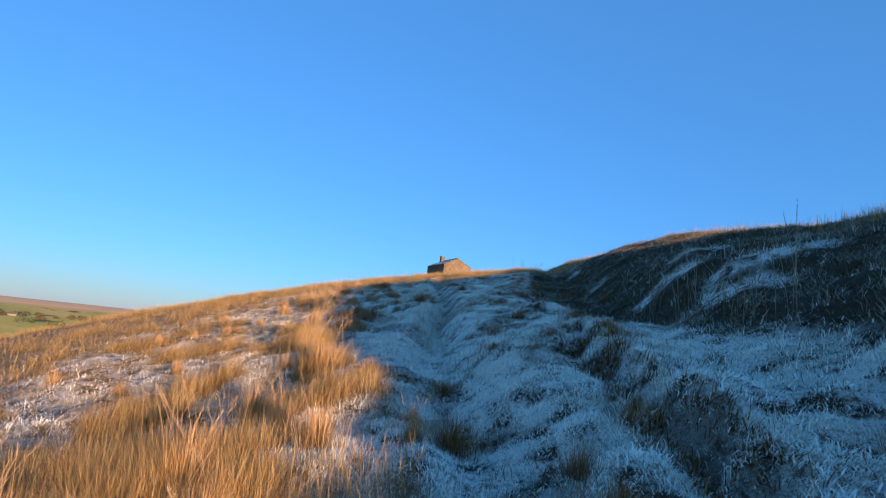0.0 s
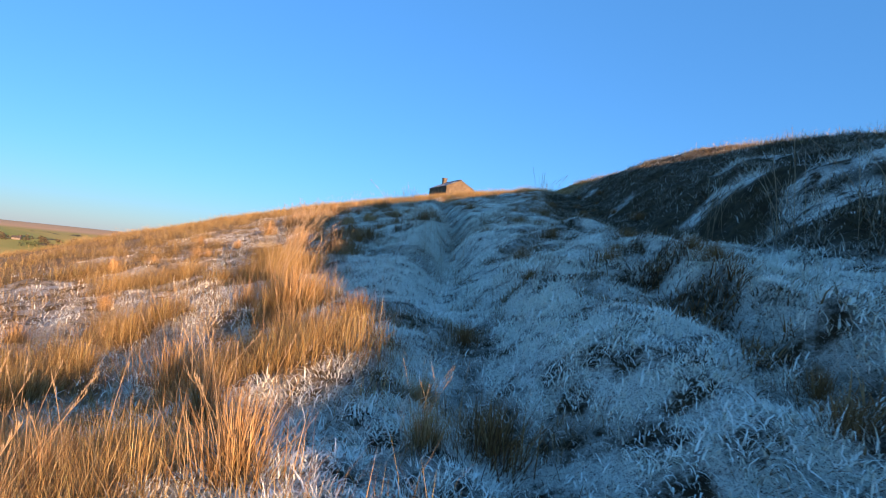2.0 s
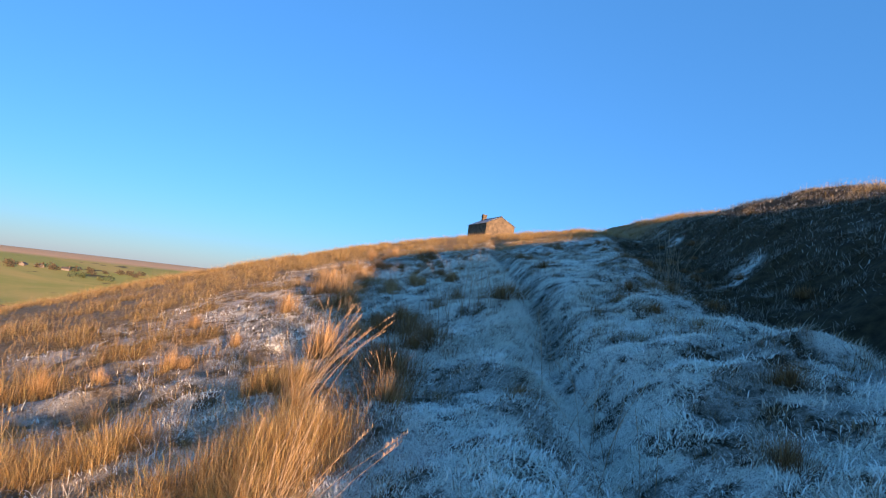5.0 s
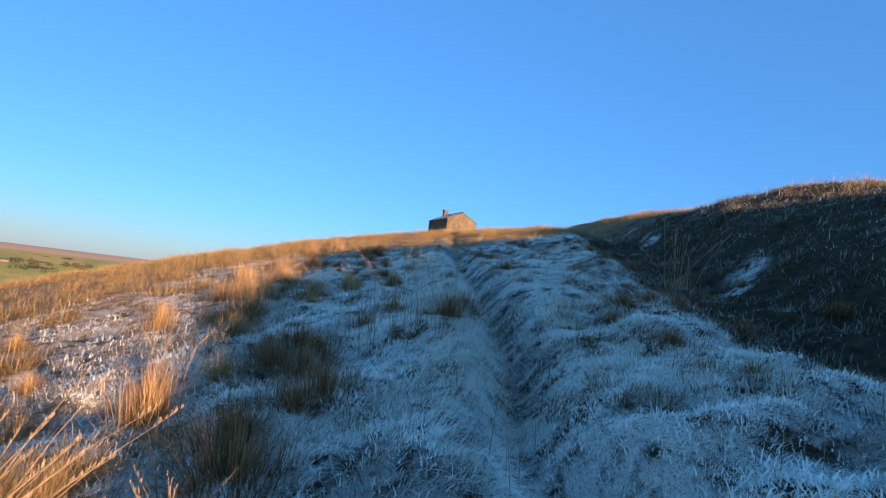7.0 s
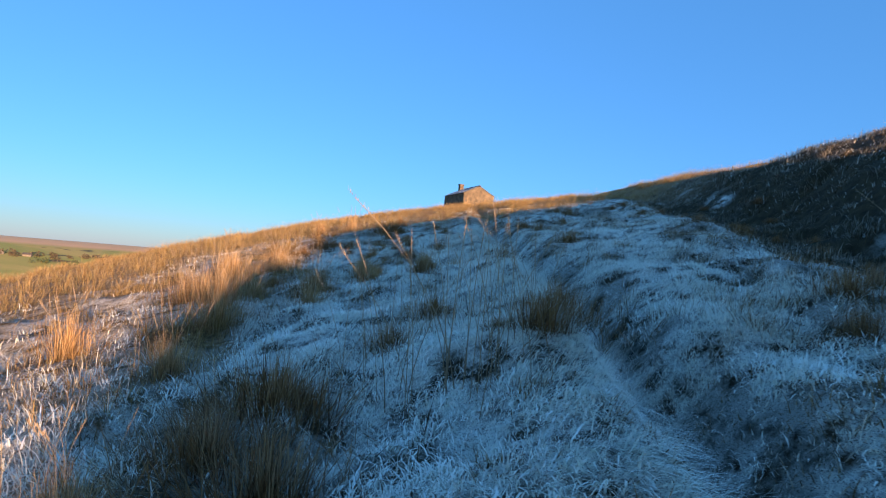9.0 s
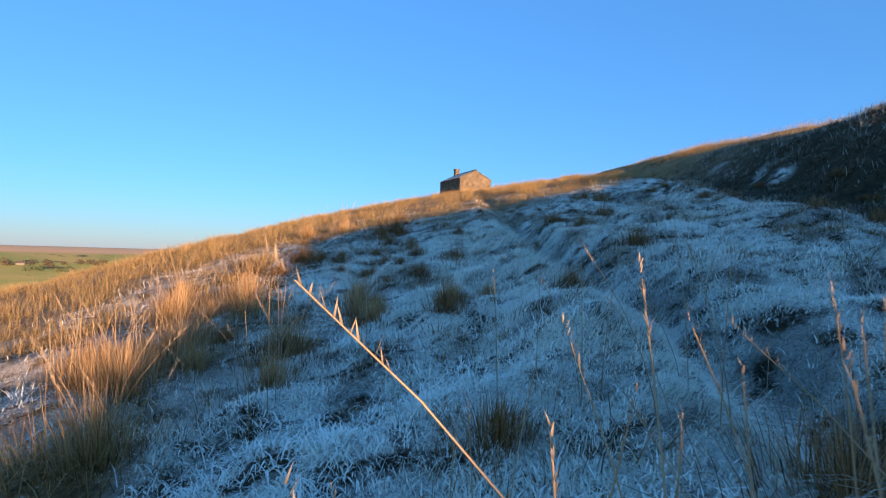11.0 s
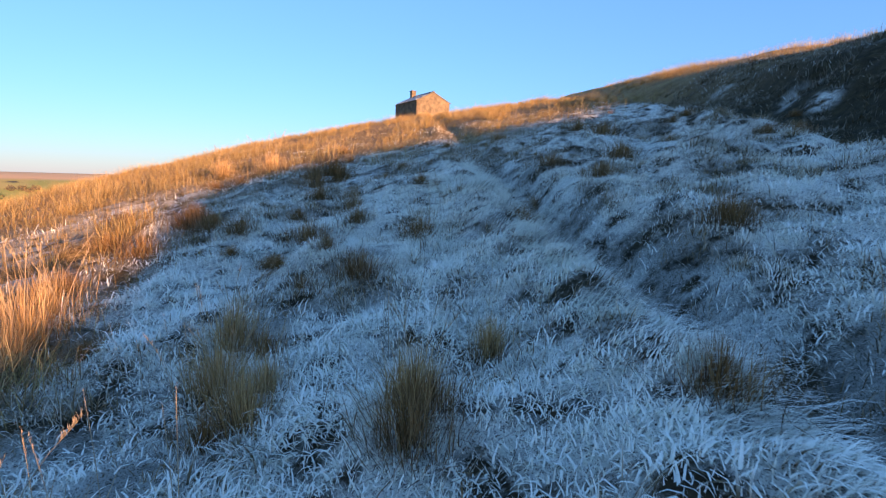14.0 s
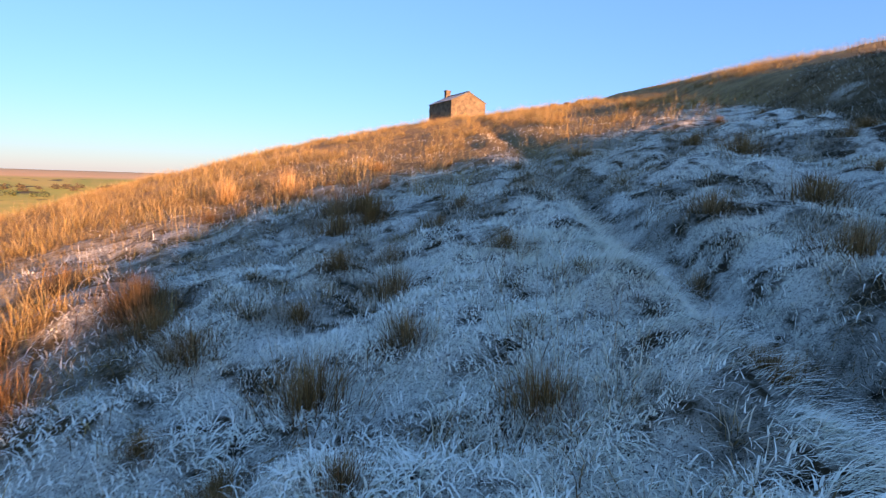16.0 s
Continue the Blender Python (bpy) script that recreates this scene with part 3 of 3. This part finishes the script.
def tree(x, y, height, spread_r):
    ob = new("pine_tree")
    ob.matrix_world = pose(x, y, float(land(x, y)))
    tagged(ob, "dark green bushy tree low in the valley", "tree")
    n = 34
    cs, rs, limbs = [], [], []
    for k in range(n):
        u = random.uniform(0.28, 0.97)
        w = random.uniform(0, 6.28)
        r = spread_r * (1.05 - 0.75 * max(0.0, u - 0.35)) * random.uniform(0.35, 0.85)
        c = np.array([r * math.cos(w), r * math.sin(w), height * u])
        cs.append(c)
        rs.append(random.uniform(0.9, 1.7) * spread_r / 4.5)
        limbs.append(tube([(0, 0, height * (u - 0.18)), tuple(c * np.array([0.5, 0.5, 1]) - np.array([0, 0, height * 0.05])), tuple(c)], 0.14, 0.03, 5))
    trunk = tube([(0, 0, -0.6), (0.1, 0, height * 0.3), (-0.1, 0.1, height * 0.65), (0, 0, height * 0.93)], 0.42, 0.07, 8)
    v, f, a = trunk
    new("trunk", mesh_from("trunk", v, f, m_bark, a)).parent = ob
    v, f, a = joined(limbs)
    new("branchwork", mesh_from("branchwork", v, f, m_bark, a)).parent = ob
    v, f = leaves(cs, rs, 260, 0.24)
    new("crown", mesh_from("crown", v, f, m_leaf)).parent = ob
    return ob


def cottage(x, y, turn, W, L, eave, rise):
    ob = new("cottage")
    ob.matrix_world = pose(x, y, float(land(x, y)) - 0.5, 0, 0, turn)
    tagged(ob, "distant pale cottage with dark roof on the far hillside", "house", "far cottages")
    h = W / 2
    bm = bmesh.new()
    prism(bm, [(-h, 0), (h, 0), (h, eave), (0, eave + rise), (-h, eave)], 0, L)
    part("wall", bm, m_render, ob)
    for sgn in (-1, 1):
        bm = bmesh.new()
        box(bm, *sorted((0.0, sgn * (math.hypot(h, rise) + 0.3))), -0.2, L + 0.2, 0.0, 0.12, Matrix.Translation((0, 0, eave + rise + 0.05)) @ Matrix.Rotation(sgn * math.atan2(rise, h), 4, "Y"))
        part("roof_slope", bm, m_wood, ob)
    bm = bmesh.new()
    box(bm, -0.4, 0.4, 0.3, 1.1, eave + rise - 0.5, eave + rise + 1.1)
    part("chimney", bm, m_stone, ob)
    return ob


def scrub(name, label, spots, height, wide, material):
    cs = [(x + random.gauss(0, 3), y + random.gauss(0, 3), float(land(x, y)) + height * 0.5) for x, y in spots]
    v, f = leaves(cs, [wide * random.uniform(0.7, 1.2) for _ in cs], 90, 0.8)
    return tagged(new(name, mesh_from(name, v, f, material)), label, "scrub", kind="stuff")


# ---- tussocks and stalks ----
def tube(points, r0, r1, sides=4):
    points = np.asarray(points, float)
    n = len(points)
    verts, alongs = [], []
    for k, p in enumerate(points):
        r = r0 + (r1 - r0) * k / (n - 1)
        for s in range(sides):
            a = 2 * math.pi * s / sides
            verts.append((p[0] + r * math.cos(a), p[1] + r * math.sin(a), p[2]))
            alongs.append(k / (n - 1))
    tris = []
    for k in range(n - 1):
        for s in range(sides):
            a, b = k * sides + s, k * sides + (s + 1) % sides
            tris += [(a, b, b + sides), (a, b + sides, a + sides)]
    return np.array(verts), np.array(tris), np.array(alongs)


def joined(pieces):
    verts, tris, alongs, off = [], [], [], 0
    for v, f, a in pieces:
        verts.append(v)
        tris.append(f + off)
        alongs.append(a)
        off += len(v)
    return np.concatenate(verts), np.concatenate(tris), np.concatenate(alongs)


def bend(height, lean, way, n=6):
    """A stem's line from the root, bending over towards the tip."""
    u = np.linspace(0, 1, n)
    d = height * (0.45 * lean * u + 0.75 * lean * u ** 2.2)
    return np.stack([d * math.cos(way), d * math.sin(way), height * u * (1 - 0.12 * lean * u)], -1)


def seed_head(line, length):
    """Spikelets along the top of a stem."""
    tip, back = line[-1], line[-1] - line[-2]
    back = back / np.linalg.norm(back)
    n = 16
    at = tip[None] + back[None] * np.linspace(-length * 0.75, length * 0.2, n)[:, None]
    return blades(at[:, 0], at[:, 1], rng.uniform(0.016, 0.03, n), np.full(n, 0.0042), rng.uniform(0, 6.28, n), rng.uniform(0.15, 0.5, n), np.zeros(n), 2, at[:, 2])


def tussock(name, label, radius, height, count, material, splay, stems, group, fan=False):
    ob = tagged(new(name), label, "grass tussock", group)

    def bunch(part_name, n, long, wide, first, drooping, mat):
        w = rng.uniform(0, 2 * math.pi, n)
        r = radius * np.abs(rng.normal(0, 0.48, n)) * (1 + 0.35 * np.sin(2 * w + radius * 40) + 0.2 * np.sin(3 * w))
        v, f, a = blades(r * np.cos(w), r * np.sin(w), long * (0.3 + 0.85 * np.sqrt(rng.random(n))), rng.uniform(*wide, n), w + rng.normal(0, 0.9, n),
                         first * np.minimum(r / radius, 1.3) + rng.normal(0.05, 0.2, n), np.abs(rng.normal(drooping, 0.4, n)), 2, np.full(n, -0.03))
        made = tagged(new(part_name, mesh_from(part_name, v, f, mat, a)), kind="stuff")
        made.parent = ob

    bunch("leaf_tuft", count, height, (0.0030, 0.0058), splay, 0.35, material)
    bunch("thatch", count // 3, height * 0.55, (0.005, 0.009), splay + 0.7, 1.0, m_tuft)
    for _ in range(stems):
        way = rng.normal(0, 0.5) if fan else rng.uniform(0, 2 * math.pi)
        line = bend(height * rng.uniform(1.6, 2.5), rng.uniform(0.1, 0.6), way) if fan else bend(height * rng.uniform(1.1, 1.6), rng.uniform(0.1, 0.5), way)
        line[:, :2] += rng.normal(0, radius * 0.4, 2)
        line[0, 2] -= 0.03
        v, f, a = joined([tube(line, 0.0022, 0.0012, 3), seed_head(line, 0.12)])
        new("flower_stem", mesh_from("flower_stem", v, f, m_stem, a)).parent = ob
    return ob


def stalk(lean, height):
    line = bend(height, lean, 0.0, 7)
    line[0, 2] -= 0.03
    v, f, a = tube(line, 0.0030, 0.0018)
    ob = tagged(new("grass_stalk", mesh_from("grass_stalk", v, f, m_stem, a)), "tall pale dry grass stalk with a seed head", "grass stalk", "tall stalks")
    v, f, a = seed_head(line, 0.2)
    new("seed_head", mesh_from("seed_head", v, f, m_stem, a)).parent = ob
    return ob


def put(ob, x, y, turn, size, first):
    m = pose(x, y, float(land(x, y)), 0, 0, turn)
    if first:
        ob.matrix_basis = m @ Matrix.Diagonal((size, size, size, 1))
        return ob
    made = copy_thing(ob, m)
    made.scale = (size, size, size)
    return made


BROWNS = [tussock("grass_tussock", "short brown grass tussock in frosted turf", 0.37, 0.29, 560, m_tuft, 0.75, 0, "brown tussocks") for _ in range(4)]
GOLDS = [tussock("grass_tussock", "tall golden dry grass tussock with thin stems", 0.22, 0.40, 460, m_tan, 0.35, 8, "golden tussocks") for _ in range(4)]
FANS = [tussock("grass_tussock", "golden tussock with a fan of long bleached stems", 0.14, 0.42, 220, m_straw, 0.5, 24, "golden tussocks", True) for _ in range(2)]
STALKS = [stalk(lean, 0.9) for lean in (0.05, 0.12, 0.22, 0.34, 0.5)]
used = set()


def plant(kinds, k, x, y, turn, size):
    ob = kinds[k % len(kinds)]
    put(ob, x, y, turn, size, ob.name not in used)
    used.add(ob.name)


for _k, (_x, _y, _s) in enumerate(((0.1, 5.7, 1.25), (0.0, 7.7, 0.8), (0.82, 10.5, 0.8), (-0.98, 7.75, 0.9), (1.5, 8.6, 0.8), (-2.6, 16.15, 1.5), (-2.3, 15.2, 1.3),
                                   (-2.15, 13.0, 1.45), (-1.9, 14.2, 1.2), (-2.0, 12.2, 1.2), (-2.4, 13.7, 1.2), (-2.7, 15.5, 1.1), (-0.9, 16.75, 1.1), (-0.7, 17.3, 1.2), (-1.75, 18.3, 1.0), (-2.05, 17.4, 0.9), (1.95, 17.5, 0.8), (1.14, 16.5, 0.8), (2.1, 16.95, 0.9),
                                   (-3.53, 20.45, 1.3), (-3.03, 21.42, 0.6), (-2.06, 20.87, 0.8), (-4.25, 22.6, 0.5), (-4.29, 21.07, 0.7), (-4.49, 22.0, 0.7), (-2.96, 22.27, 0.65), (-4.16, 22.55, 0.5),
                                   (-1.98, 21.1, 0.7), (-2.48, 23.36, 0.85), (-3.15, 24.78, 1.2), (-5.1, 26.7, 1.2), (-1.98, 24.5, 0.85), (-5.0, 25.04, 1.1), (-5.85, 26.0, 0.9), (-2.84, 26.3, 0.95),
                                   (-3.24, 23.83, 0.5), (-2.93, 23.29, 0.4), (-3.32, 23.98, 0.45), (-2.54, 23.33, 0.45), (-5.31, 24.16, 0.9), (-6.65, 28.1, 1.2), (-4.5, 25.85, 0.95), (-4.85, 26.45, 1.3),
                                   (-3.37, 26.79, 0.75), (-3.49, 29.24, 1.4), (-3.35, 28.95, 1.2), (-3.7, 28.5, 1.3), (-3.46, 25.79, 0.6), (-4.0, 25.32, 0.85), (-3.83, 24.38, 0.4), (-2.83, 23.89, 0.5), (-3.39, 24.19, 0.5),
                                   (-2.95, 27.2, 0.75), (-2.23, 28.77, 0.55), (-2.5, 28.28, 0.6), (-2.68, 25.32, 0.75), (-1.93, 26.7, 0.65), (1.74, 30.0, 1.5), (1.09, 27.3, 1.3), (0.04, 27.2, 0.9), (-0.92, 24.55, 0.7),
                                   (-0.41, 26.37, 0.7), (0.26, 25.62, 0.9), (0.45, 23.1, 1.0), (-0.9, 20.78, 0.8), (-5.05, 26.78, 1.0), (-3.9, 29.6, 1.3))):
    plant(BROWNS, _k, _x, _y, 67 * _k, _s)
for _k, (_x, _y, _s) in enumerate(((-3.5, 20.55, 1.15), (-3.4, 19.8, 0.95), (-4.5, 19.7, 1.25), (-4.8, 19.9, 1.2), (-4.85, 21.2, 1.2), (-4.75, 22.8, 1.3), (-2.05, 21.1, 0.8), (-3.1, 21.8, 0.9), (-3.2, 22.4, 0.9), (-0.25, 5.45, 0.65), (-0.3, 6.1, 0.55), (-1.0, 4.9, 0.95), (-1.85, 4.6, 1.2), (-2.3, 5.3, 1.1), (-1.6, 6.0, 1.0), (-2.1, 6.7, 1.1), (-1.4, 7.1, 1.0), (-1.75, 8.3, 1.3), (-2.4, 8.9, 0.9), (-4.1, 18.75, 1.3), (-4.3, 20.4, 0.8), (-2.87, 21.5, 0.85), (-4.92, 23.27, 1.2), (-5.1, 23.1, 1.0), (-5.6, 22.5, 1.1), (-5.0, 22.3, 1.0), (-2.83, 21.75, 0.6), (-1.61, 21.85, 0.62), (-6.57, 32.6, 1.3), (-5.55, 33.1, 1.6),
                                   (-5.2, 18.0, 1.2), (-5.6, 22.7, 1.4), (-4.65, 22.4, 0.9), (-5.2, 20.3, 1.2), (-3.25, 14.1, 1.3), (-3.0, 12.1, 0.8), (-6.3, 24.2, 1.2), (-3.6, 16.8, 0.9), (-2.9, 4.2, 1.2), (-1.3, 3.6, 0.9))):
    plant(GOLDS, _k, _x, _y, 51 * _k, _s)
plant(FANS, 0, -2.2, 9.1, 10, 1.0)
plant(FANS, 1, -2.75, 11.5, -5, 1.1)
for _k, (_x, _y, _n, _h) in enumerate(((-0.45, 18.5, 3, 0.8), (-1.4, 16.3, 16, 1.15), (-1.85, 16.35, 8, 1.1), (-1.0, 16.6, 5, 1.0), (-0.87, 17.9, 3, 0.95), (0.27, 20.5, 2, 0.75), (0.02, 21.0, 2, 0.75), (-2.8, 15.6, 2, 0.6), (2.05, 16.9, 12, 1.05), (-0.2, 11.6, 5, 0.9),
                                       (-0.42, 11.7, 3, 0.9), (0.9, 12.5, 4, 0.6), (4.5, 12.7, 10, 1.0), (3.7, 7.2, 5, 1.0), (3.75, 6.65, 4, 1.25), (3.9, 8.1, 6, 1.1), (3.7, 9.1, 5, 1.15), (4.3, 10.2, 5, 1.0), (1.7, 4.2, 2, 0.7),
                                       (-0.8, 17.95, 2, 0.8), (-2.25, 22.2, 4, 0.5), (-1.75, 21.6, 2, 0.5), (-0.3, 13.8, 4, 0.6), (-0.15, 10.5, 4, 0.85), (-0.4, 13.2, 4, 0.7), (-1.9, 24.6, 8, 0.5), (-3.0, 20.6, 6, 0.6), (-2.5, 3.4, 4, 0.8), (-3.4, 19.2, 9, 0.8),
                                       (-2.13, 22.08, 4, 0.42), (-2.08, 22.37, 2, 0.35), (-1.68, 21.8, 3, 0.45), (-3.56, 21.7, 4, 0.4), (-3.46, 21.85, 4, 0.35), (-2.33, 21.21, 2, 0.35), (-3.07, 21.56, 5, 0.5), (-2.22, 25.54, 4, 0.4), (-2.07, 25.37, 4, 0.45), (-1.79, 26.2, 3, 0.45), (-0.65, 27.45, 3, 0.35), (-2.59, 25.3, 4, 0.35), (-1.9, 24.54, 6, 0.4), (-6.21, 28.55, 4, 0.5), (-5.51, 27.83, 3, 0.5), (-4.86, 20.25, 12, 0.6), (-4.56, 20.36, 10, 0.6), (-6.13, 21.25, 12, 0.6), (-4.33, 20.5, 6, 0.45), (-2.84, 21.63, 3, 0.4), (-1.7, 22.28, 2, 0.5), (2.1, 17.0, 6, 0.8), (-1.99, 16.8, 6, 0.8), (-1.39, 18.55, 6, 0.8), (-2.08, 16.37, 5, 0.8))):
    for _j in range(_n):
        plant(STALKS, _k + 2 * _j, _x + random.gauss(0, 0.13), _y + random.gauss(0, 0.13), random.uniform(0, 360), _h / 0.9 * random.uniform(0.75, 1.1))
# scattered tussocks between the marked ones
_n = 0
while _n < 120:
    _x, _y = random.uniform(-7, 7), random.uniform(2, 34)
    _g = float(golden(np.array(_x), np.array(_y)))
    if (18 < _y < 30.5 and -7 < _x < 2) or gully(_x, _y) > 0.5 or abs(_x - float(trough_x(_y))) < 0.45 or (abs(_x + 0.11 * _y) < 0.5 and _y < 23):
        continue
    plant(GOLDS if random.random() < _g else BROWNS, _n, _x, _y, random.uniform(0, 360), random.uniform(0.45, 0.95))
    _n += 1

tree(-69.0, 70.5, -1.6 - float(land(-69.0, 70.5)), 5.6)
for _x, _y, _a in ((-431, 503, 20), (-418, 512, 75), (-398, 523, 110)):
    cottage(_x, _y, _a, 4.5, 7, 2.2, 1.6)
scrub("scrub", "dark bare scrub round the far cottages", [(-450 + 3.6 * k + random.gauss(0, 6), 488 + 2.9 * k + random.gauss(0, 9)) for k in range(34)], 1.8, 3.4, m_scrub)
scrub("scrub", "small dark trees in the far pasture", [(-372, 492), (-366, 497), (-352, 500), (-345, 506)], 5.0, 3.6, m_leaf)
